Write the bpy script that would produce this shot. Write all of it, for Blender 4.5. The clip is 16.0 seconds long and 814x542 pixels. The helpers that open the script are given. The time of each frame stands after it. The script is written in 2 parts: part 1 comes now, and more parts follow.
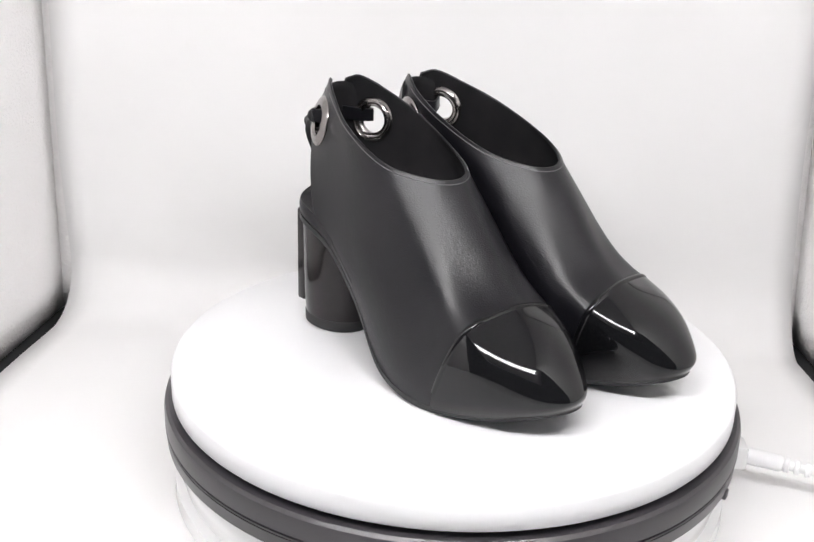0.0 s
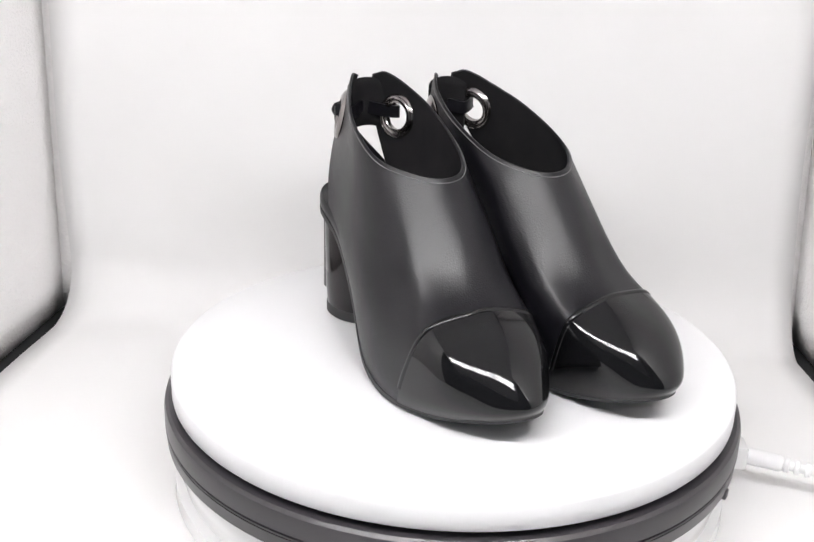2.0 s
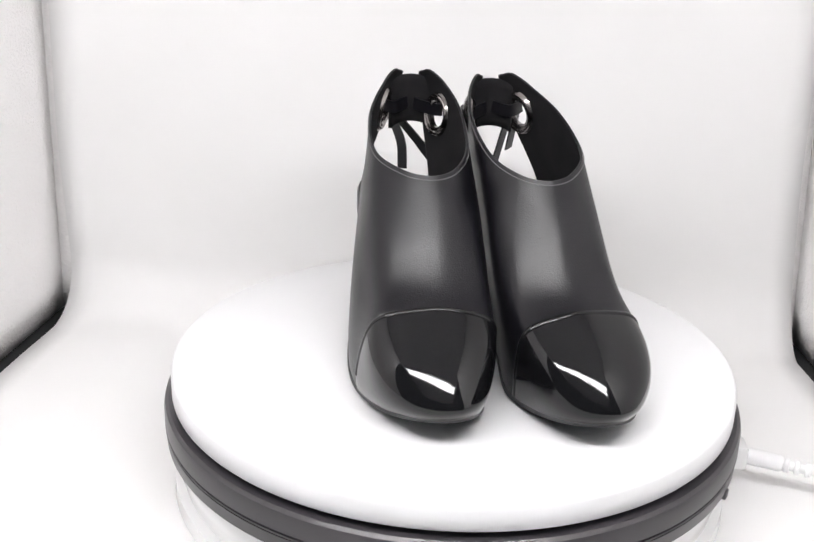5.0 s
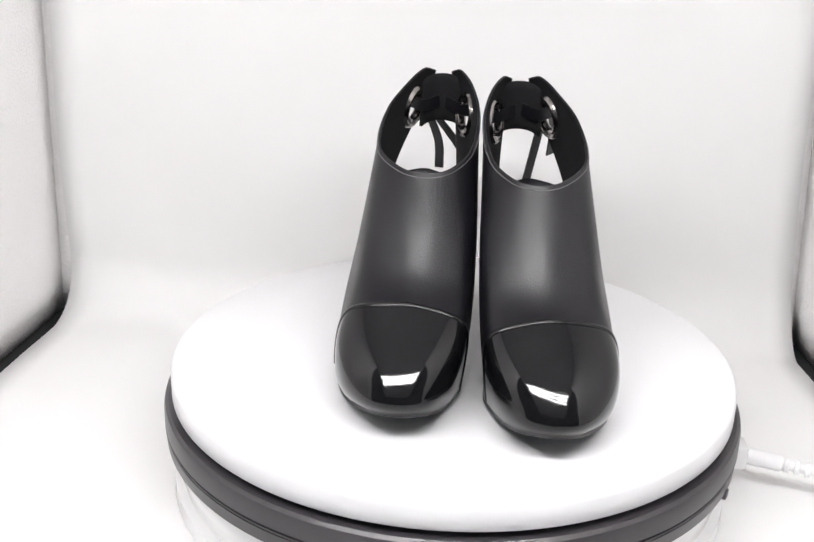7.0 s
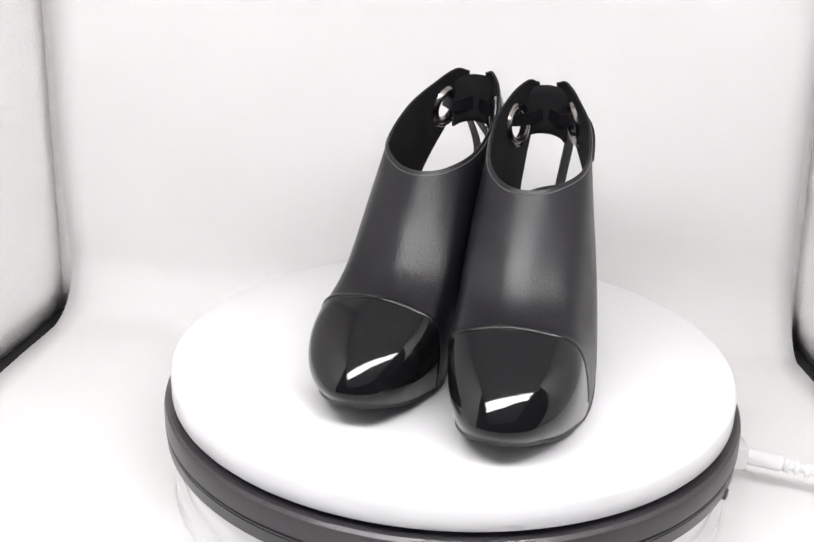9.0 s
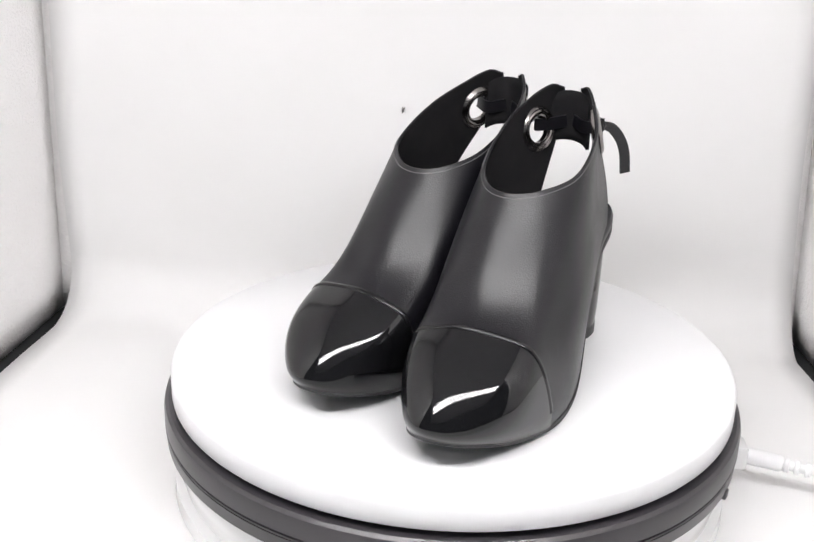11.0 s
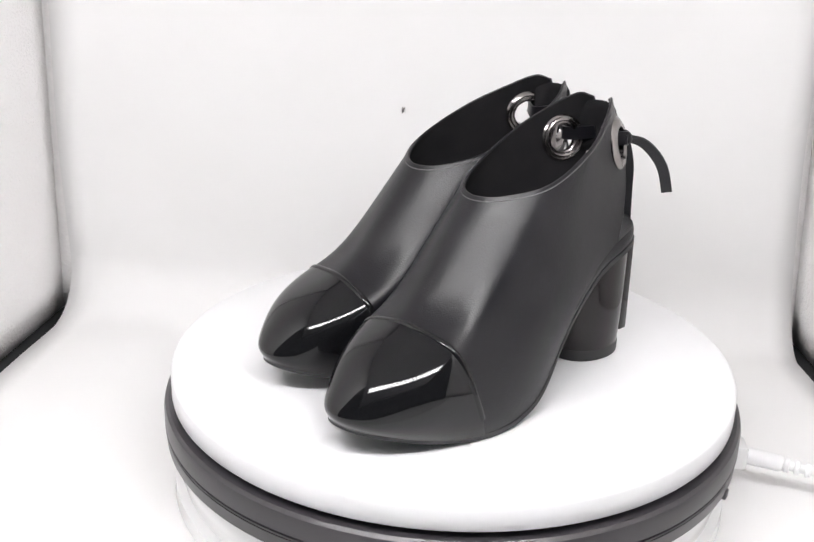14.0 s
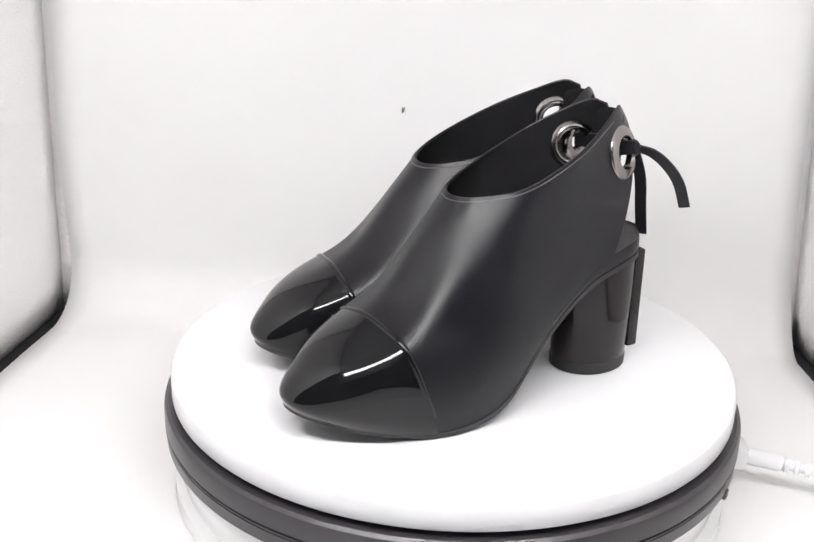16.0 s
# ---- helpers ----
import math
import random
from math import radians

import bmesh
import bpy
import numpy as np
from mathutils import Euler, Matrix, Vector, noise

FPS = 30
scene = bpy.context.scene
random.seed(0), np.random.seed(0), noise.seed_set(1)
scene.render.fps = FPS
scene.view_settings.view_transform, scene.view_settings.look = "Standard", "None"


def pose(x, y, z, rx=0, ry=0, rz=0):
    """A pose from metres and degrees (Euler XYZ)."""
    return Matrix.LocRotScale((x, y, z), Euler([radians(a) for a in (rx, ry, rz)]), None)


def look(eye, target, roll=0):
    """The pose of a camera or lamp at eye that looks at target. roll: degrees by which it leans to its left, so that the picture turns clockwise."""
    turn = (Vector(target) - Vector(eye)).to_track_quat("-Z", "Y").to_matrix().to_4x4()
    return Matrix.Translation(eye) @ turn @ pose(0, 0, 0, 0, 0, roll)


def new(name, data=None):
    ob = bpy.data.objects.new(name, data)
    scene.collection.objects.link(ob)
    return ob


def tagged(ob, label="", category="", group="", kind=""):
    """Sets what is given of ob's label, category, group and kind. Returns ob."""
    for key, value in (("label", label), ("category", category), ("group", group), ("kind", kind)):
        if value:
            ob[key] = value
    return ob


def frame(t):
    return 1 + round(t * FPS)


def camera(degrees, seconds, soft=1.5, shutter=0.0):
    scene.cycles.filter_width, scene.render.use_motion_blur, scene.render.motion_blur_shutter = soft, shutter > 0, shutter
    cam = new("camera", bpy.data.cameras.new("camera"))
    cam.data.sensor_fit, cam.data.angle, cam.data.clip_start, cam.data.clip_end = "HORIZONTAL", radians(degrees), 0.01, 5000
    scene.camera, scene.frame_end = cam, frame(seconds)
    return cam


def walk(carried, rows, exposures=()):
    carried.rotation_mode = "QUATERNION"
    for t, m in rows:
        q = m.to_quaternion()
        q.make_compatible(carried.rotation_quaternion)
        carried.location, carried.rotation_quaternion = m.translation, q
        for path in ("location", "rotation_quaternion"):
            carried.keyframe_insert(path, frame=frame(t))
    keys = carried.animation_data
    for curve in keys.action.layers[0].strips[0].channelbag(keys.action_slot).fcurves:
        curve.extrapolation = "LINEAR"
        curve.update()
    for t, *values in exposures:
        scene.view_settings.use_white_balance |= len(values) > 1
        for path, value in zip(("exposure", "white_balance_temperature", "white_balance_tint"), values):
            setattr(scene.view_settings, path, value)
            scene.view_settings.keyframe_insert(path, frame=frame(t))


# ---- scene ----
# the camera stands still in front of an open photo light box
EYE = Vector((0.0, -0.6265, 0.2962))
PITCH, YAW, ROLL = radians(21.19), radians(-2.75), 1.61
AHEAD = Vector((math.sin(YAW) * math.cos(PITCH), math.cos(YAW) * math.cos(PITCH), -math.sin(PITCH)))
cam = camera(41.04, 16.0)
HOLD = look(EYE, EYE + AHEAD, ROLL)
walk(cam, [(0.0, HOLD), (16.0, HOLD)], [(0.0, 0.0), (16.0, 0.0)])

# ---- light: the room outside is dim, the box has its own lamps ----
world = bpy.data.worlds.new("room_light")
scene.world = world
world.use_nodes = True
world.node_tree.nodes["Background"].inputs[0].default_value = (0.9, 0.95, 1.0, 1)
world.node_tree.nodes["Background"].inputs[1].default_value = 0.12
LED_STRENGTH = 86.0

FLOOR_Z = -0.085          # floor of the box; the turntable's top is at 0
R_DISC = 0.175
SPIN, PHASE = 6.54, -0.2    # degrees a second, clockwise from above, and degrees at the seventh second


# ---- materials ----
def material(name, colour, rough=0.5, metal=0.0, spec=0.5):
    m = bpy.data.materials.new(name)
    m.use_nodes = True
    b = m.node_tree.nodes["Principled BSDF"]
    b.inputs["Base Color"].default_value = (*colour, 1)
    b.inputs["Roughness"].default_value = rough
    b.inputs["Metallic"].default_value = metal
    b.inputs["Specular IOR Level"].default_value = spec
    return m


def node(m, kind, **values):
    n = m.node_tree.nodes.new(kind)
    for key, value in values.items():
        n.inputs[key.replace("_", " ")].default_value = value
    return n


def link(m, a, b):
    m.node_tree.links.new(a, b)


def grain(m, scale, bump, distance=0.001, detail=4.0, voronoi=False, rough=None, tone=None, large=25.0, wrinkle=0.0):
    """Fine relief, and at a larger scale a change of gloss and of tone."""
    b = m.node_tree.nodes["Principled BSDF"]
    tex = m.node_tree.nodes.new("ShaderNodeTexCoord")
    if voronoi:
        fine = node(m, "ShaderNodeTexVoronoi", Scale=scale)
        out = fine.outputs["Distance"]
    else:
        fine = node(m, "ShaderNodeTexNoise", Scale=scale, Detail=detail)
        out = fine.outputs["Fac"]
    link(m, tex.outputs["Object"], fine.inputs["Vector"])
    bm = node(m, "ShaderNodeBump", Strength=bump, Distance=distance)
    link(m, out, bm.inputs["Height"])
    if wrinkle:
        soft = node(m, "ShaderNodeTexNoise", Scale=55.0, Detail=2.0)
        link(m, tex.outputs["Object"], soft.inputs["Vector"])
        fold = node(m, "ShaderNodeBump", Strength=wrinkle, Distance=0.003)
        link(m, soft.outputs["Fac"], fold.inputs["Height"])
        link(m, fold.outputs["Normal"], bm.inputs["Normal"])
    link(m, bm.outputs["Normal"], b.inputs["Normal"])
    if rough or tone:
        big = node(m, "ShaderNodeTexNoise", Scale=large, Detail=3.0)
        link(m, tex.outputs["Object"], big.inputs["Vector"])
    if rough:
        r = m.node_tree.nodes.new("ShaderNodeMapRange")
        r.inputs["From Min"].default_value, r.inputs["From Max"].default_value = 0.3, 0.7
        r.inputs["To Min"].default_value, r.inputs["To Max"].default_value = rough
        link(m, big.outputs["Fac"], r.inputs["Value"])
        link(m, r.outputs["Result"], b.inputs["Roughness"])
    if tone:
        ramp = m.node_tree.nodes.new("ShaderNodeValToRGB")
        ramp.color_ramp.elements[0].position, ramp.color_ramp.elements[1].position = 0.3, 0.7
        ramp.color_ramp.elements[0].color, ramp.color_ramp.elements[1].color = (*tone[0], 1), (*tone[1], 1)
        link(m, big.outputs["Fac"], ramp.inputs["Fac"])
        link(m, ramp.outputs["Color"], b.inputs["Base Color"])
    return m


LEATHER = grain(material("black_leather", (0.0056, 0.0053, 0.0072), 0.34, spec=0.38), 1100, 0.40, 0.0004, detail=3.0, wrinkle=0.05, rough=(0.30, 0.38), tone=((0.0046, 0.0043, 0.0060), (0.0066, 0.0062, 0.0084)), large=34)
PATENT = grain(material("patent_leather", (0.005, 0.005, 0.0058), 0.06, spec=0.33), 160, 0.10, 0.0004, detail=2.0, rough=(0.04, 0.08), large=50)
PATENT.node_tree.nodes["Principled BSDF"].inputs["Coat Weight"].default_value = 0.15
PATENT.node_tree.nodes["Principled BSDF"].inputs["Coat Roughness"].default_value = 0.03
SUEDE = grain(material("black_lining", (0.010, 0.010, 0.011), 0.9, spec=0.2), 1500, 0.3, 0.0004, tone=((0.008, 0.008, 0.009), (0.013, 0.012, 0.013)), large=60)
RUBBER = grain(material("black_rubber", (0.018, 0.018, 0.019), 0.5), 700, 0.08, 0.0004, rough=(0.42, 0.55))
HEEL_GLOSS = grain(material("lacquered_heel", (0.012, 0.0095, 0.010), 0.09, spec=0.4), 40, 0.03, 0.0005, detail=1.0)
GUNMETAL = grain(material("gunmetal", (0.31, 0.29, 0.285), 0.22, 1.0), 300, 0.03, 0.0003, rough=(0.16, 0.26))
THREAD = material("thread", (0.18, 0.175, 0.18), 0.6)
WHITE_DISC = grain(material("white_plastic", (0.79, 0.79, 0.80), 0.35), 500, 0.02, 0.0003, rough=(0.32, 0.4), tone=((0.78, 0.78, 0.79), (0.80, 0.80, 0.81)), large=8)
WHITE_BASE = grain(material("glossy_white_plastic", (0.82, 0.82, 0.82), 0.18), 300, 0.02, 0.0003, rough=(0.15, 0.22))
RING = grain(material("black_ring_plastic", (0.030, 0.027, 0.031), 0.34, spec=0.6), 500, 0.03, 0.0003, rough=(0.32, 0.36))
SHEET = grain(material("white_backdrop_sheet", (0.82, 0.815, 0.81), 0.55), 250, 0.03, 0.0006, rough=(0.5, 0.6), tone=((0.81, 0.803, 0.797), (0.83, 0.826, 0.822)), large=5)
SILVER = grain(material("silver_fabric", (0.92, 0.905, 0.90), 0.45, 0.10, spec=0.3), 420, 0.6, 0.002, rough=(0.38, 0.55), large=14)
LID = grain(material("pale_fabric", (0.8, 0.79, 0.78), 0.6), 600, 0.2, 0.0006, tone=((0.77, 0.765, 0.76), (0.82, 0.815, 0.81)))
PIPING = grain(material("black_fabric", (0.014, 0.014, 0.016), 0.85), 900, 0.3, 0.0005)
CABLE = grain(material("white_cable_plastic", (0.8, 0.8, 0.8), 0.4), 400, 0.03, 0.0004)
INSECT = material("dark_insect", (0.02, 0.018, 0.015), 0.5)
WING = material("insect_wing", (0.25, 0.24, 0.22), 0.3)


def glowing(name, strength):
    m = bpy.data.materials.new(name)
    m.use_nodes = True
    m.node_tree.nodes.clear()
    glow = m.node_tree.nodes.new("ShaderNodeEmission")
    glow.inputs["Color"].default_value, glow.inputs["Strength"].default_value = (1.0, 0.982, 0.993, 1), strength
    link(m, glow.outputs[0], m.node_tree.nodes.new("ShaderNodeOutputMaterial").inputs[0])
    return m


LED = glowing("led_glow", LED_STRENGTH)
HOUSING = material("lamp_housing", (0.6, 0.6, 0.6), 0.4, 0.6)


# ---- mesh helpers ----
def finish(bm, name, mat, smooth=True, angle=40):
    me = bpy.data.meshes.new(name)
    bmesh.ops.recalc_face_normals(bm, faces=bm.faces)
    bm.to_mesh(me)
    bm.free()
    me.materials.append(mat)
    me.polygons.foreach_set("use_smooth", [smooth] * len(me.polygons))
    if smooth:
        me.set_sharp_from_angle(angle=radians(angle))
    return me


def part(name, bm, mat, parent, label="", angle=40):
    ob = new(name, finish(bm, name, mat, angle=angle))
    ob.parent = parent
    if label:
        ob["label"] = label
    return ob


def thing(name, label, category, group="", kind=""):
    return tagged(new(name), label, category, group, kind)


def solid(name, bm, mat, label, category="", kind="", angle=40):
    return tagged(new(name, finish(bm, name, mat, angle=angle)), label, category, kind=kind)


def grid_mesh(rows, closed=False, cap=False):
    """A skin over rows of points; closed joins the ends of each row, cap fills the first and last row."""
    bm = bmesh.new()
    vs = [[bm.verts.new(p) for p in row] for row in rows]
    n = len(vs[0])
    for a, b in zip(vs, vs[1:]):
        for i in range(n if closed else n - 1):
            j = (i + 1) % n
            bm.faces.new((a[i], a[j], b[j], b[i]))
    if cap:
        bm.faces.new(vs[0][::-1])
        bm.faces.new(vs[-1])
    return bm


def lathe(profile, n=128):
    """Turn (radius, z) points round the z axis."""
    rows = [[(r * math.cos(2 * math.pi * i / n), r * math.sin(2 * math.pi * i / n), z) for i in range(n)] for r, z in profile]
    return grid_mesh(rows, closed=True, cap=True)


def box_mesh(x0, y0, z0, x1, y1, z1, bevel=0.0):
    bm = bmesh.new()
    bmesh.ops.create_cube(bm, size=1.0, matrix=Matrix.Translation(((x0 + x1) / 2, (y0 + y1) / 2, (z0 + z1) / 2)) @ Matrix.Diagonal((x1 - x0, y1 - y0, z1 - z0, 1)))
    if bevel:
        bmesh.ops.bevel(bm, geom=bm.edges[:], offset=bevel, segments=2, affect="EDGES", profile=0.5)
    return bm


def tube(points, radius, n=10):
    rows = []
    pts = [Vector(p) for p in points]
    for i, p in enumerate(pts):
        d = (pts[min(i + 1, len(pts) - 1)] - pts[max(i - 1, 0)]).normalized()
        a = d.orthogonal().normalized() if not rows else (side - d * side.dot(d)).normalized()
        side = a
        b = d.cross(a)
        r = radius(i / (len(pts) - 1)) if callable(radius) else radius
        rows.append([p + r * (math.cos(2 * math.pi * k / n) * a + math.sin(2 * math.pi * k / n) * b) for k in range(n)])
    return grid_mesh(rows, closed=True, cap=True)


def spline(knots, x):
    """Smooth curve through knots (x, value); value is a number or a Vector."""
    if x <= knots[0][0]:
        return knots[0][1]
    if x >= knots[-1][0]:
        return knots[-1][1]
    i = max(k for k in range(len(knots) - 1) if knots[k][0] <= x)
    (x0, y0), (x1, y1) = knots[i], knots[i + 1]
    h = x1 - x0

    def slope(k):
        if k == 0 or k == len(knots) - 1:
            a, b = (0, 1) if k == 0 else (k - 1, k)
        else:
            a, b = k - 1, k + 1
        return (knots[b][1] - knots[a][1]) / (knots[b][0] - knots[a][0])

    s = (x - x0) / h
    m0, m1 = slope(i) * h, slope(i + 1) * h
    return y0 * (2 * s**3 - 3 * s**2 + 1) + m0 * (s**3 - 2 * s**2 + s) + y1 * (3 * s**2 - 2 * s**3) + m1 * (s**3 - s**2)


def V(*a):
    return Vector(a)


# ---- the photo light box ----
X_LEFT, X_RIGHT, Y_BACK, Y_FRONT, Z_TOP = -0.343, 0.289, 0.235, -0.68, 0.56
SPLAY = 0.050             # the side walls stand a little open towards the front
SHEET_L, SHEET_R = -0.3312, 0.2795
Y_WALL = -0.26             # front edge of the side walls


def lid_z(y):
    return Z_TOP - 0.08 * (Y_BACK - y) / (Y_BACK - Y_FRONT)


def wall(name, corners, mat, label):
    rows = []
    a, b, c, d = [Vector(p) for p in corners]
    for i in range(25):
        rows.append([a.lerp(b, j / 24).lerp(d.lerp(c, j / 24), i / 24) for j in range(25)])
    ob = solid(name, grid_mesh(rows), mat, label, "wall", "structure")
    m = ob.modifiers.new("thick", "SOLIDIFY")
    m.thickness, m.offset = 0.004, 0
    return ob


def light_box():
    x0, x1, y0, y1, z0, z1 = X_LEFT, X_RIGHT, Y_WALL, Y_BACK, FLOOR_Z, Z_TOP
    zw = lid_z(y0) - 0.003
    t0, t1 = x0 + 0.012, x1 - 0.035          # the walls lean in towards the top
    wall("wall_left", ((x0 - SPLAY, y0, z0), (x0, y1, z0), (t0, y1, z1 - 0.004), (t0 - SPLAY, y0, zw)), SILVER, "crinkled silver reflective fabric side wall of light box")
    wall("wall_right", ((x1 + SPLAY, y0, z0), (x1, y1, z0), (t1, y1, z1 - 0.004), (t1 + SPLAY, y0, zw)), SILVER, "crinkled silver reflective fabric side wall of light box")
    wall("wall_back", ((x0, y1, z0), (x1, y1, z0), (t1, y1, z1 - 0.004), (t0, y1, z1 - 0.004)), SILVER, "crinkled silver reflective fabric rear wall of light box")
    wall("ceiling", ((x0 - 0.09, Y_FRONT, lid_z(Y_FRONT)), (x1 + 0.09, Y_FRONT, lid_z(Y_FRONT)), (x1 + 0.01, y1, z1), (x0 - 0.01, y1, z1)), LID, "pale grey fabric lid of light box sloping to the front")
    wall("floor", ((x0 - 0.15, -0.95, z0 - 0.004), (x1 + 0.15, -0.95, z0 - 0.004), (x1, y1, z0 - 0.004), (x0, y1, z0 - 0.004)), PIPING, "black fabric floor of light box")


def backdrop_sheet():
    """White sheet: hangs in front of the rear wall and sweeps onto the floor."""
    prof = []
    r, yb, zf = 0.05, Y_BACK - 0.0035, FLOOR_Z + 0.002
    for i in range(20):
        prof.append((-0.85 + (yb - r + 0.85) * i / 20, zf))
    for i in range(13):
        a = math.pi / 2 * i / 12
        prof.append((yb - r + r * math.sin(a), zf + r - r * math.cos(a)))
    for i in range(1, 16):
        prof.append((yb, zf + r + (Z_TOP - 0.02 - zf - r) * i / 15))
    rows = []
    for y, z in prof:
        flare = 0.13 * max(0.0, yb - r - y) if y > -0.36 else 0.069
        wave = 0.0015 * math.sin(41 * y + 23 * z)
        a, b = SHEET_L - flare + wave, SHEET_R + 0.8 * flare + wave
        b -= 0.042 * max(0.0, z + 0.045)                   # the hanging part narrows a little
        rows.append([(a + (b - a) * j / 30, y, z) for j in range(31)])
    ob = solid("backdrop", grid_mesh(rows), SHEET, "seamless white backdrop sheet curving from wall to floor", "backdrop", "structure", angle=60)
    m = ob.modifiers.new("thick", "SOLIDIFY")
    m.thickness, m.offset = 0.0015, 0
    return ob


def led_bar(y, half, rows, cell):
    """A bar under the lid with staggered rows of bright LED cells."""
    bar = thing("led_light_bar", "flat bar of bright white LED cells under the lid", "lamp")
    deep = 0.0130 * rows
    part("housing", box_mesh(-half - 0.01, -deep - 0.006, 0.0, half + 0.01, deep + 0.006, 0.010, 0.002), HOUSING, bar)
    bm = bmesh.new()
    step = 0.030
    for r in range(rows):
        v = -deep + 0.0130 + 0.026 * r
        for k in range(int(2 * half / step)):
            u = -half + step * (k + 0.5 + (0.5 if r % 2 else 0.0))
            if u + 0.012 > half:
                continue
            bmesh.ops.create_cube(bm, size=1.0, matrix=Matrix.Translation((u, v, -0.0015)) @ Matrix.Diagonal((0.0160, 0.0160, 0.003, 1)))
    part("led_cells", bm, cell, bar, "glowing white LED cells")
    bar.matrix_basis = pose((X_LEFT + X_RIGHT) / 2, y, lid_z(y) - 0.0135, math.degrees(math.atan(0.08 / (Y_BACK - Y_FRONT))), 0, 0)
    return bar


light_box()
backdrop_sheet()
led_bar(-0.37, 0.33, 3, LED)


# ---- the turntable ----
def turntable():
    table = thing("turntable", "round white display turntable with black ring on backdrop", "turntable")
    table.matrix_basis = pose(0, 0, FLOOR_Z + 0.003)
    dz = -FLOOR_Z - 0.003

    def at(profile):
        return lathe([(r, z + dz) for r, z in profile], 160)

    R = R_DISC
    platter = part("platter", at([(0.002, -0.016), (R - 0.003, -0.016), (R - 0.001, -0.0155), (R, -0.0145), (R, -0.0025), (R - 0.0008, -0.0008), (R - 0.0025, 0.0), (R * 0.6, 0.0), (0.002, 0.0)]), WHITE_DISC, table, "smooth white round platter", 50)
    part("ring", at([(0.1, -0.019), (R - 0.004, -0.019), (R + 0.0022, -0.019), (R + 0.0042, -0.0205), (R + 0.005, -0.0235), (R + 0.005, -0.0320), (R + 0.0030, -0.0325), (R + 0.0030, -0.0330), (R + 0.0050, -0.0333), (R + 0.0050, -0.0342), (R + 0.0030, -0.0345), (R + 0.0030, -0.0350), (R + 0.0048, -0.0353), (R + 0.0042, -0.0430), (R + 0.001, -0.044), (0.1, -0.044)]), RING, table, "glossy black plastic ring with a groove", 30)
    part("base", at([(0.1, -0.044), (R - 0.002, -0.0442), (R - 0.0005, -0.047), (R - 0.002, -0.060), (R - 0.0045, -0.068), (R - 0.0045, -0.070), (R + 0.0005, -0.0725), (R + 0.001, FLOOR_Z + 0.003), (0.1, FLOOR_Z + 0.003)]), WHITE_BASE, table, "glossy white plastic base with a lower flange", 50)
    clip = box_mesh(-0.002, -0.003, -0.002, 0.002, 0.003, 0.003, 0.0006)
    bmesh.ops.transform(clip, matrix=pose(0.1595, -0.0800, -0.0445 + dz, 0, 0, -27), verts=clip.verts)
    part("clip", clip, RING, table, "small black clip under the ring")
    return table, platter


table, platter = turntable()


def power_plug():
    plug = thing("power_cable", "white power plug and ribbed cable lying by turntable", "cable")
    a, b = V(0.186, -0.006, -0.0595), V(0.2675, -0.034, -0.0625)
    d = (b - a).normalized()
    part("socket", box_mesh(0.170, -0.014, -0.0675, 0.1905, 0.002, -0.0515, 0.0015), WHITE_BASE, plug, "clear white plastic socket")
    part("plug", tube([a, a.lerp(b, 0.03), a.lerp(b, 0.30), a.lerp(b, 0.32)], lambda f: 0.0055 if f < 0.9 else 0.0046, 20), CABLE, plug, "smooth white plug body")
    for k in range(7):
        m = a.lerp(b, 0.35 + 0.075 * k)
        part("strain_rib", tube([m - d * 0.0017, m - d * 0.0012, m + d * 0.0012, m + d * 0.0017], lambda f: 0.0049 - 0.0001 * k if 0.2 < f < 0.8 else 0.0041, 16), CABLE, plug)
    part("cord", tube([a.lerp(b, 0.28), b, b + V(0.03, -0.015, -0.006), b + V(0.045, -0.04, -0.0155), b + V(0.045, -0.09, -0.0168)], 0.0033, 12), CABLE, plug, "thin white cord")
    return plug


power_plug()


# ---- a small fly that crosses the box and settles on the backdrop ----
def fly():
    f = thing("fly", "tiny dark fly settled on the white backdrop", "insect")
    body = bmesh.new()
    bmesh.ops.create_uvsphere(body, u_segments=12, v_segments=8, radius=0.5, matrix=Matrix.Diagonal((0.0014, 0.0014, 0.0030, 1)))
    part("abdomen", body, INSECT, f)
    head = bmesh.new()
    bmesh.ops.create_uvsphere(head, u_segments=10, v_segments=6, radius=0.0006, matrix=Matrix.Translation((0, 0, -0.0019)))
    part("head", head, INSECT, f)
    for k in (-1, 1):
        w = bmesh.new()
        bmesh.ops.create_uvsphere(w, u_segments=10, v_segments=6, radius=0.5, matrix=pose(0.0006 * k, -0.0005, 0.0014, 0, 18 * k, 0) @ Matrix.Diagonal((0.0011, 0.0002, 0.0032, 1)))
        part("wing", w, WING, f, "thin grey wing")
        for j in range(3):
            part("leg", tube([(0.0005 * k, 0.0003, -0.001 + 0.0006 * j), (0.0013 * k, 0.0004, -0.0014 + 0.0008 * j), (0.0017 * k, 0.0011, -0.0018 + 0.0012 * j)], 0.00012, 5), INSECT, f)
    return f


insect = fly()


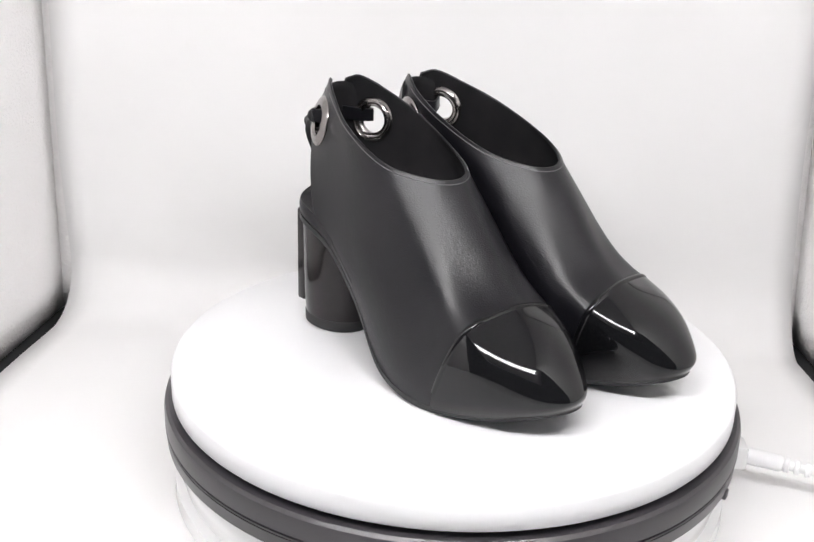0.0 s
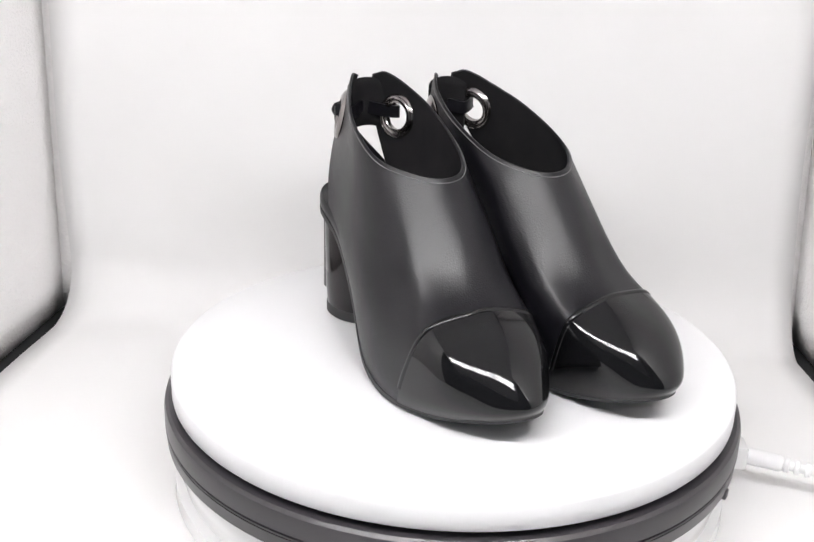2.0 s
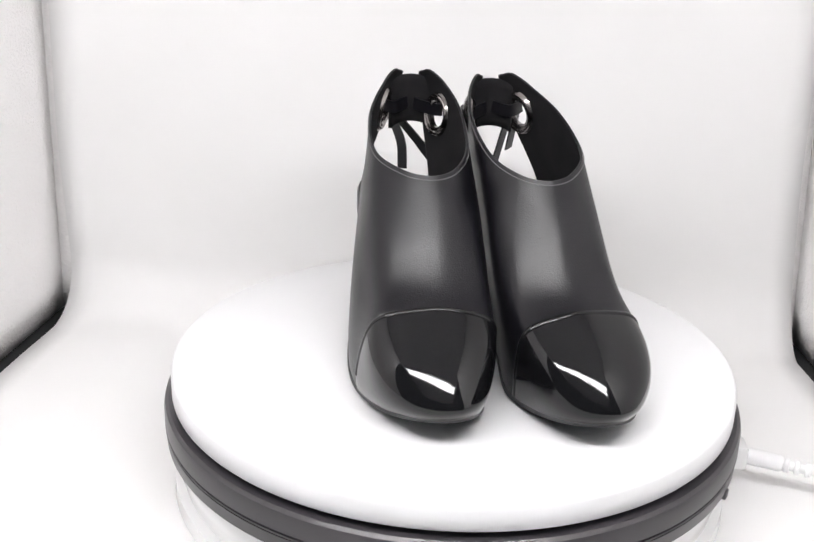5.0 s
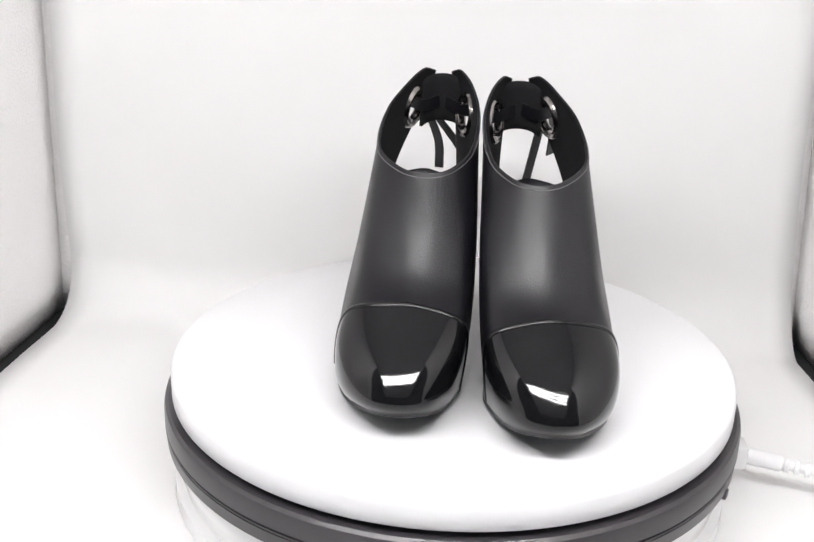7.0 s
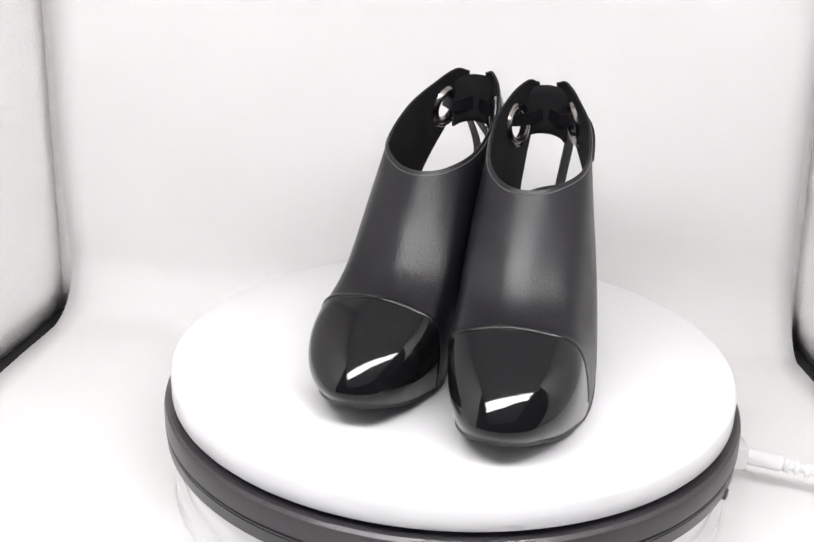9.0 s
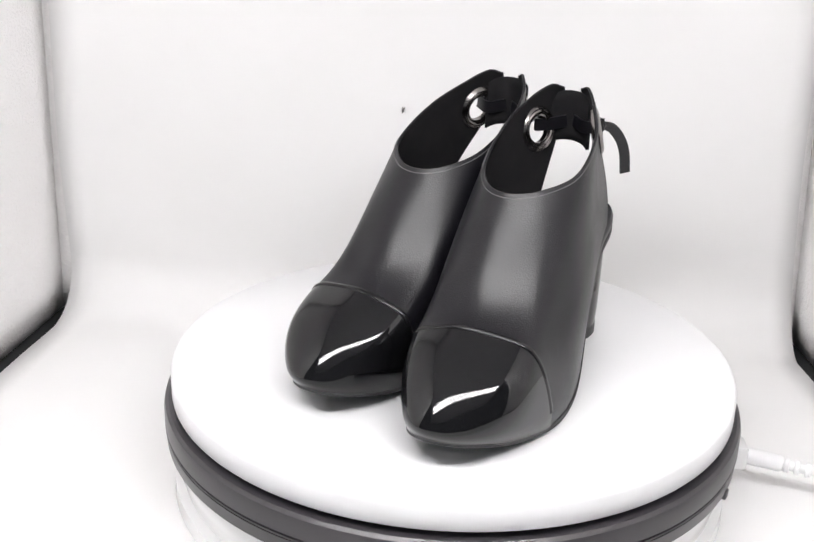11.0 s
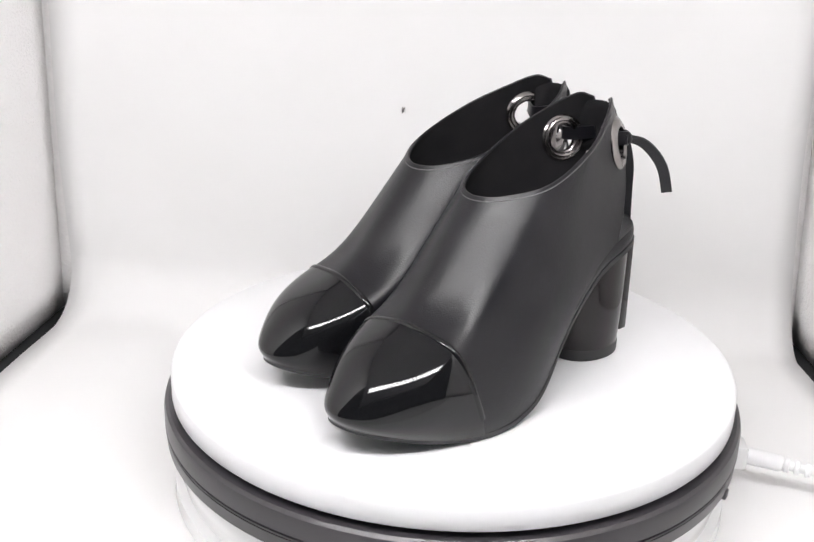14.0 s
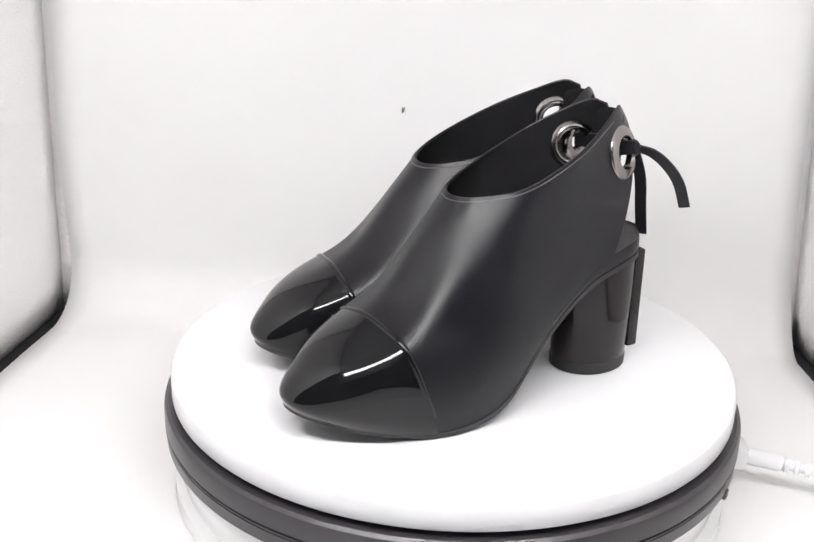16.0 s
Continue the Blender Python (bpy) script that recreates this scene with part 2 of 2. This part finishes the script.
# ---- the shoes: left foot shape, toe towards -y, heel centre over the origin; mirrored for the right foot ----
TOE = -0.2045
LAT = [(TOE, 0.000), (-0.2019, 0.0066), (-0.1985, 0.0125), (-0.190, 0.0190), (-0.175, 0.0272), (-0.157, 0.0333), (-0.133, 0.0390), (-0.10, 0.0410), (-0.06, 0.0325), (-0.02, 0.0245), (0.005, 0.023), (0.018, 0.017), (0.0265, -0.001)]
MED = [(TOE, 0.000), (-0.2019, -0.0066), (-0.1985, -0.0122), (-0.190, -0.0180), (-0.175, -0.0240), (-0.157, -0.0277), (-0.133, -0.0325), (-0.10, -0.0290), (-0.06, -0.027), (-0.02, -0.0242), (0.005, -0.023), (0.018, -0.017), (0.0265, -0.001)]
LIFT = [(TOE, 0.0175), (-0.187, 0.0120), (-0.165, 0.0060), (-0.145, 0.0024), (-0.125, 0.0004), (-0.105, 0.0036), (-0.085, 0.0125), (-0.06, 0.0390), (-0.03, 0.0600), (0.0, 0.0710), (0.03, 0.0770)]
SOLE_THICK = 0.0032
UPPER_BACK = -0.012       # where the upper ends at the heel seat


def outline_arc(y_end, grow=0.0, n=160):
    """Sole outline from the lateral side round the toe to the medial side, evenly spaced."""
    ys = [TOE + (y_end - TOE) * (k / 119) ** 2 for k in range(120)]
    pts = [V(spline(LAT, y), y, 0) for y in reversed(ys)] + [V(spline(MED, y), y, 0) for y in ys[1:]]
    run = [0.0]
    for a, b in zip(pts, pts[1:]):
        run.append(run[-1] + (b - a).length)
    toe_run = run[119]
    out, k = [], 0
    for i in range(n + 1):
        u = 2 * i / n - 1
        s = toe_run * (1 + u) if u < 0 else toe_run + (run[-1] - toe_run) * u
        while k < len(run) - 2 and run[k + 1] < s:
            k += 1
        f = (s - run[k]) / max(run[k + 1] - run[k], 1e-9)
        out.append(pts[k].lerp(pts[k + 1], min(f, 1)))
    for _ in range(14):
        out = [out[0]] + [(a + 2 * b + c) / 4 for a, b, c in zip(out, out[1:], out[2:])] + [out[-1]]
    res = []
    for i, p in enumerate(out):
        d = out[min(i + 1, n)] - out[max(i - 1, 0)]
        nrm = V(-d.y, d.x, 0).normalized()
        q = p + nrm * grow
        res.append((q + V(0, 0, spline(LIFT, p.y)), nrm))
    return res


# u runs from the lateral back edge (-1) over the toe (0) to the medial back edge (1)
TOPLINE = [(-1.00, V(-0.0058, 0.0159, 0.1598)), (-0.94, V(0.0007, 0.0094, 0.1618)), (-0.82, V(0.0100, -0.0057, 0.1556)), (-0.60, V(0.0218, -0.0338, 0.1429)), (-0.35, V(0.0235, -0.0693, 0.1284)),
           (-0.15, V(0.0092, -0.0930, 0.1223)), (0.00, V(-0.0065, -0.1001, 0.1207)), (0.15, V(-0.0214, -0.0930, 0.1223)), (0.35, V(-0.0335, -0.0693, 0.1284)), (0.60, V(-0.0372, -0.0338, 0.1424)),
           (0.82, V(-0.0322, -0.0057, 0.1546)), (0.94, V(-0.0243, 0.0094, 0.1613)), (1.00, V(-0.0187, 0.0159, 0.1593))]
# bulge of the wall just above the sole (outwards, up) and pull below the topline (dx, dy, dz)
LOW = [(-1.0, V(0.002, 0.012, 0.030)), (-0.6, V(0.004, 0.0, 0.028)), (-0.3, V(0.017, 0.0, 0.022)), (-0.15, V(0.024, 0.0, 0.022)), (0.0, V(0.028, 0.0, 0.025)), (0.15, V(0.024, 0.0, 0.024)), (0.3, V(0.016, 0.0, 0.024)), (0.6, V(0.003, 0.0, 0.028)), (1.0, V(0.002, 0.012, 0.030))]
HIGH = [(-1.0, V(0.004, 0.018, -0.024)), (-0.6, V(0.007, -0.009, -0.040)), (-0.3, V(0.006, -0.020, -0.049)), (0.0, V(-0.002, -0.038, -0.066)), (0.3, V(-0.005, -0.025, -0.048)), (0.6, V(-0.004, -0.010, -0.040)), (1.0, V(-0.003, 0.018, -0.024))]


# how far each line from sole to topline has come inwards at each of its heights, by distance from the toe
RISE = (0.0, 0.06, 0.15, 0.26, 0.36, 0.44, 0.56, 0.77, 1.0)
COME_IN = [(0.00, (0.0, -0.045, 0.032, 0.155, 0.330, 0.510, 0.650, 0.808, 1.0)),
           (0.08, (0.0, -0.049, 0.024, 0.142, 0.335, 0.520, 0.652, 0.803, 1.0)),
           (0.16, (0.0, -0.042, -0.026, 0.088, 0.275, 0.450, 0.597, 0.773, 1.0)),
           (0.30, (0.0, -0.040, -0.034, 0.018, 0.140, 0.255, 0.417, 0.682, 1.0)),
           (0.50, (0.0, -0.040, -0.040, 0.006, 0.100, 0.185, 0.312, 0.602, 1.0)),
           (0.80, (0.0, 0.0, 0.0, 0.030, 0.080, 0.150, 0.300, 0.620, 1.0))]
COME_IN = [(-a, row) for a, row in COME_IN[2:0:-1]] + COME_IN      # the same on both sides of the toe


def near(x, at, wide):
    return math.exp(-((x - at) / wide) ** 2)


def upper_point(i, n, v, foot):
    u = 2 * i / n - 1
    b, nrm = foot[i]
    b = b + V(0, 0, SOLE_THICK - 0.0014)
    c = spline(TOPLINE, u)
    lo = spline(LOW, u)
    c1 = b + nrm * lo.x + V(0, lo.y, lo.z)
    c2 = c + spline(HIGH, u)
    w = 1 - v
    back = b * w**3 + c1 * 3 * w * w * v + c2 * 3 * w * v * v + c * v**3
    away = abs(u)
    keep = min(1.0, max(0.0, (0.85 - away) / 0.4))
    keep = keep * keep * (3 - 2 * keep)
    if keep == 0.0:
        return back
    inwards = spline([(k / 8, spline([(a, row[k]) for a, row in COME_IN], away)) for k in range(9)], v)
    up = spline([(k / 8, z) for k, z in enumerate(RISE)], v)
    front = V(b.x + (c.x - b.x) * inwards, b.y + (c.y - b.y) * inwards, b.z + (c.z - b.z) * up)
    waist = (-0.0040 if u < 0 else 0.0050) * near(away, 0.45, 0.25) * math.sin(math.pi * min(1.0, max(0.0, up)))
    ball = (0.0050 if u < 0 else 0.0) * near(away, 0.3, 0.25) * 4 * v * max(0.0, 1 - 1.6 * v)
    cap = near(away, 0.20, 0.13) * near(up, 0.30, 0.20) * min(1.0, 8 * v)      # the full, round sides of the toe
    front += nrm * (waist + ball + 0.0062 * cap) + V(0, 0, 0.0030 * cap)
    return back * (1 - keep) + front * keep


EYELETS = [V(0.006, 0.0072, 0.1352), V(-0.033, 0.0010, 0.1338)]


def shoe(mir, lean, tails, group="pair of ankle booties"):
    s = thing("ankle_bootie", "black leather open-back ankle bootie with glossy patent toe cap", "shoe", group)

    def put(name, bm, mat, parent=None, label="", angle=40):
        for v in bm.verts:          # the soft shaft leans to or from the toe
            v.co.y += lean * max(0.0, v.co.z - 0.06) / 0.10
        if mir < 0:
            bmesh.ops.scale(bm, vec=(-1, 1, 1), verts=bm.verts)
        return part(name, bm, mat, parent or s, label, angle)

    n, nv = 200, 70
    foot = outline_arc(UPPER_BACK, 0.0008, n)
    P = [[upper_point(i, n, j / nv, foot) for i in range(n + 1)] for j in range(nv + 1)]
    for k in range(30):             # ease the skin over the last, sole and topline held
        P = [P[0]] + [[r[0]] + [(a + 2 * b + c) / 4 for a, b, c in zip(r, r[1:], r[2:])] + [r[-1]] for r in P[1:-1]] + [P[-1]]
        P = [P[0]] + [[(a + 2 * b + c) / 4 for a, b, c in zip(r0, r1, r2)] for r0, r1, r2 in zip(P, P[1:], P[2:])] + [P[-1]]

    def normal(j, i):
        du = P[j][min(i + 1, n)] - P[j][max(i - 1, 0)]
        dv = P[min(j + 1, nv)][i] - P[max(j - 1, 0)][i]
        return dv.cross(du).normalized()

    N = [[normal(j, i) for i in range(n + 1)] for j in range(nv + 1)]
    # where the wings carry the eyelets
    eyes = []
    for e in EYELETS:
        j, i = min(((j, i) for j in range(nv + 1) for i in range(n + 1)), key=lambda q: (P[q[0]][q[1]] - e).length)
        eyes.append((P[j][i], N[j][i]))

    def skin(offset, j0=0, j1=nv):
        rows = [[P[j][i] - N[j][i] * offset for i in range(n + 1)] for j in range(j0, j1 + 1)]
        bm = grid_mesh(rows)
        holes = [f for f in bm.faces if any((f.calc_center_median() - e).length < 0.0100 for e, _ in eyes)]
        bmesh.ops.delete(bm, geom=holes, context="FACES")
        return bm

    # seam of the toe cap: a slanting cut
    seam_at, seam_n = V(0, -0.1555, 0.061), V(0.10, -0.944, -0.30).normalized()

    def cut(bm, keep_toe):
        bmesh.ops.bisect_plane(bm, geom=bm.verts[:] + bm.edges[:] + bm.faces[:], plane_co=seam_at, plane_no=seam_n, clear_inner=keep_toe, clear_outer=not keep_toe, dist=1e-6)
        return bm

    put("upper", cut(skin(0.0), False), LEATHER, label="smooth black leather upper with two eyelet wings", angle=70)
    cap = put("toe_cap", cut(skin(-0.0004), True), PATENT, label="glossy black patent toe cap", angle=80)
    put("lining", skin(0.0016, 8, nv), SUEDE, label="matte black inner lining", angle=70)
    put("collar_edge", tube([P[nv][i] - N[nv][i] * 0.0008 for i in range(0, n + 1, 2)], 0.0007, 8), LEATHER, label="folded black leather collar edge")

    for i in (0, n):
        put("wing_edge", tube([P[j][i] - N[j][i] * 0.0008 for j in range(0, nv + 1, 2)], 0.0009, 8), LEATHER)
    # stitches below the collar: short raised threads
    def thread(a, b, r=0.00030):
        d = (b - a).normalized()
        x = d.orthogonal().normalized() * r
        y = d.cross(x).normalized() * r
        return [[a + x, a + y, a - x, a - y], [b + x, b + y, b - x, b - y]]

    st = bmesh.new()
    for i in range(14, n - 14, 1):
        a, b = [P[nv][m].lerp(P[nv - 2][m], 0.0026 / (P[nv][m] - P[nv - 2][m]).length) + N[nv - 1][m] * 0.0003 for m in (i, i + 1)]
        q = [[st.verts.new(v) for v in row] for row in thread(a.lerp(b, 0.12), a.lerp(b, 0.80))]
        for k in range(4):
            st.faces.new((q[0][k], q[0][(k + 1) % 4], q[1][(k + 1) % 4], q[1][k]))
    put("stitching", st, THREAD, label="row of fine stitches below the collar")
    # raised edge of leather along the toe cap seam
    edge = []
    for i in range(n + 1):
        for j in range(nv):
            a, b = (P[j][i] - seam_at).dot(seam_n), (P[j + 1][i] - seam_at).dot(seam_n)
            if a * b < 0:
                f = a / (a - b)
                edge.append((P[j][i].lerp(P[j + 1][i], f) - N[j][i] * 0.0014, N[j][i]))
                break
    put("seam_edge", tube([q for q, _ in edge], 0.0025, 16), PATENT, cap, "rolled patent edge of the toe cap")

    # sole under the foot, the wrapped seat over the heel, and the insole
    full = outline_arc(0.0255, 0.0014, 200)
    ring = [p for p, _ in full]
    mid = [V((spline(LAT, p.y) + spline(MED, p.y)) / 2, p.y, p.z) for p in ring]
    rows = [[p.lerp(q, 1.0) for p, q in zip(ring, mid)], [p.lerp(q, 0.06) for p, q in zip(ring, mid)], ring, [p + V(0, 0, SOLE_THICK) for p in ring], [p.lerp(q, 0.06) + V(0, 0, SOLE_THICK) for p, q in zip(ring, mid)], [q + V(0, 0, SOLE_THICK) for q in mid]]
    put("sole", grid_mesh(rows), RUBBER, label="thin black sole", angle=50)
    seat = [(p, q) for p, q in zip(ring, mid) if p.y > -0.055]
    lat = [(p, q) for p, q in seat[:len(seat) // 2]]
    med = [(p, q) for p, q in seat[len(seat) // 2:]]
    loop = med + lat
    h0, h1 = SOLE_THICK, SOLE_THICK + 0.009
    rows = [[q + V(0, 0, h0) for p, q in loop], [p.lerp(q, 0.05) + V(0, 0, h0) for p, q in loop], [p + V(0, 0, h0 + 0.002) for p, q in loop], [p + V(0, 0, h1 - 0.002) for p, q in loop], [p.lerp(q, 0.05) + V(0, 0, h1) for p, q in loop], [p.lerp(q, 0.14) + V(0, 0, h1 - 0.001) for p, q in loop], [q + V(0, 0, h1 - 0.001) for p, q in loop]]
    put("heel_seat", grid_mesh(rows), LEATHER, label="leather-wrapped heel seat", angle=50)

    # block heel
    def heel_row(z, grow, back=0.0):
        row = []
        for k in range(64):
            a = 2 * math.pi * k / 64
            x, y = math.sin(a), math.cos(a)
            row.append(V(x * (0.0205 + grow) - 0.002, y * (0.0250 + grow) + 0.0014, z))
        return row

    def heel_top(k):
        p = heel_row(0, 0)[k]
        return spline(LIFT, p.y) + 0.001

    rows = [heel_row(0.0075, -0.0005)]
    for z in (0.02, 0.035, 0.05, 1.0):
        base = heel_row(z, 0.0 + 0.0012 * min(z, 0.07) / 0.07)
        rows.append([V(p.x, p.y, heel_top(k) if z > 0.9 else min(p.z, heel_top(k) - 0.001)) for k, p in enumerate(base)])
    heel = put("heel", grid_mesh(rows, closed=True, cap=True), HEEL_GLOSS, label="glossy black block heel", angle=50)
    put("top_piece", grid_mesh([heel_row(0.0, -0.0012), heel_row(0.0008, -0.0002), heel_row(0.0066, -0.0001), heel_row(0.0075, -0.0008)], closed=True, cap=True), RUBBER, heel, "matte black rubber heel tip", 50)
    put("back_panel", box_mesh(-0.011, 0.022, 0.0105, 0.011, 0.0296, 0.0745, 0.0012), HEEL_GLOSS, heel, "raised glossy strip behind the heel")

    # eyelets
    for e, nr in eyes:
        turn = nr.to_track_quat("Z", "Y").to_matrix().to_4x4()
        prof = [(0.0086, -0.0028), (0.0086, 0.0006), (0.0100, 0.0020), (0.0130, 0.0018), (0.0155, 0.0004), (0.0159, -0.0003), (0.0146, -0.0028), (0.0134, -0.0040), (0.0122, -0.0034), (0.0112, -0.0040), (0.0096, -0.0036), (0.0086, -0.0028)]
        rows = [[Matrix.Translation(e) @ turn @ V(r * math.cos(2 * math.pi * k / 40), r * math.sin(2 * math.pi * k / 40), z) for k in range(40)] for r, z in prof]
        put("eyelet", grid_mesh(rows, closed=True), GUNMETAL, label="polished gunmetal eyelet ring", angle=40)

    # ankle strap: a curved panel behind the wings
    rows = []
    for k in range(41):
        a = math.pi * (0.15 + 0.70 * k / 40)
        x = -0.0122 + 0.0158 * math.cos(a)
        y = 0.0010 + 0.0148 * math.sin(a) ** 0.6
        top = 0.146 + 0.0115 * math.sin(a) ** 0.6
        low = 0.118 + 0.008 * math.sin(a) ** 0.8
        rows.append([V(x, y, low + (top - low) * t / 6) for t in range(7)])
    ob = put("ankle_strap", grid_mesh(rows), SUEDE, label="black padded strap behind the ankle", angle=60)
    m = ob.modifiers.new("thick", "SOLIDIFY")
    m.thickness, m.offset = 0.0024, 0

    # lace: flat bands out of the eyelets, a knot behind and two tails
    def band(pts, wide, thick=0.0012, flat=V(0, 0, 1)):
        pts = [Vector(p) for p in pts]
        knots = [(k / (len(pts) - 1), p) for k, p in enumerate(pts)]
        fine = [spline(knots, k / 30) for k in range(31)]
        rows = []
        for k, p in enumerate(fine):
            d = (fine[min(k + 1, 30)] - fine[max(k - 1, 0)]).normalized()
            side = (flat - d * flat.dot(d)).normalized() * wide / 2
            th = d.cross(side).normalized() * thick / 2
            rows.append([p + side + th, p - side + th, p - side - th, p + side - th])
        return grid_mesh(rows, closed=True, cap=True)

    knot = V(0.0045, 0.0185, 0.1375)
    lace = put("lace", band([(-0.0100, 0.0148, 0.139), (0.0000, 0.0085, 0.137), eyes[0][0] + V(0.001, 0.004, 0.003), (0.0080, 0.0155, 0.138), knot], 0.008), LEATHER, label="flat black leather lace tied behind")
    put("band", band([(-0.0145, 0.0148, 0.138), (-0.0245, 0.0075, 0.136), eyes[1][0] + V(-0.002, 0.004, 0.002), (-0.030, 0.016, 0.136), (-0.014, 0.0225, 0.137), (0.000, 0.0215, 0.137), knot], 0.008), LEATHER, lace)
    kb = bmesh.new()
    bmesh.ops.create_icosphere(kb, subdivisions=2, radius=0.0052, matrix=Matrix.Translation(knot) @ Matrix.Diagonal((1.1, 0.75, 1.0, 1)))
    put("knot", kb, LEATHER, lace)
    for pts in tails:
        put("tail", band([knot] + [V(*q) for q in pts], 0.0068, flat=V(0.8, 0.55, 0.2)), LEATHER, lace)
    return s


shoe_left = shoe(1, -0.0033, [[(0.0105, 0.0280, 0.1345), (0.0138, 0.0380, 0.1262), (0.0152, 0.0468, 0.1148), (0.0150, 0.0535, 0.0990)], [(0.003, 0.027, 0.119), (0.000, 0.032, 0.099), (-0.003, 0.037, 0.079)]])
shoe_right = shoe(-1, -0.0010, [[(-0.003, 0.033, 0.124), (-0.010, 0.034, 0.106), (-0.011, 0.032, 0.088)], [(-0.004, 0.035, 0.128), (-0.021, 0.034, 0.108), (-0.034, 0.026, 0.092)]])
PLACE_LEFT = pose(0.0486, 0.0690, 0.0, 0, 0, 1.8)
PLACE_RIGHT = pose(-0.0265, 0.0829, 0.0, 0, 0, -0.1)


# seconds, place and lean of the fly
FLIGHT = [(0.0, -0.178, 0.10, 0.27, 0), (0.6, -0.178, 0.10, 0.235, 0), (0.8, -0.1675, 0.10, 0.188, 20), (0.9, -0.162, 0.10, 0.169, 0), (1.0, -0.159, 0.10, 0.167, -30), (1.1, -0.174, 0.10, 0.1836, -20),
          (1.2, -0.184, 0.10, 0.179, 20), (1.3, -0.198, 0.10, 0.119, -40), (1.4, -0.157, 0.10, 0.1055, -80), (1.5, -0.125, 0.10, 0.24, -20), (3.0, 0.0, 0.10, 0.28, 0), (7.2, 0.13, 0.10, 0.25, 0),
          (7.4, 0.1715, 0.10, 0.1704, -30), (7.5, 0.183, 0.10, 0.183, 0), (7.6, 0.157, 0.10, 0.193, 30), (7.8, 0.0755, 0.10, 0.1575, 40), (8.0, 0.03, 0.12, 0.25, 0), (9.4, -0.03, 0.19, 0.24, 0), (10.6, -0.0478, 0.2295, 0.1017, 12), (16.0, -0.0478, 0.2295, 0.1017, 12)]


# ---- what moves: the platter turns evenly and carries the shoes ----
def motions():
    times = [0.5 * k for k in range(33)]
    spins = [(t, pose(0, 0, 0, 0, 0, PHASE - SPIN * (t - 7.0))) for t in times]
    walk(platter, spins)
    walk(shoe_left, [(t, m @ PLACE_LEFT) for t, m in spins])
    walk(shoe_right, [(t, m @ PLACE_RIGHT) for t, m in spins])
    walk(insect, [(t, pose(x, y, z, 0, r, 0)) for t, x, y, z, r in FLIGHT])


motions()
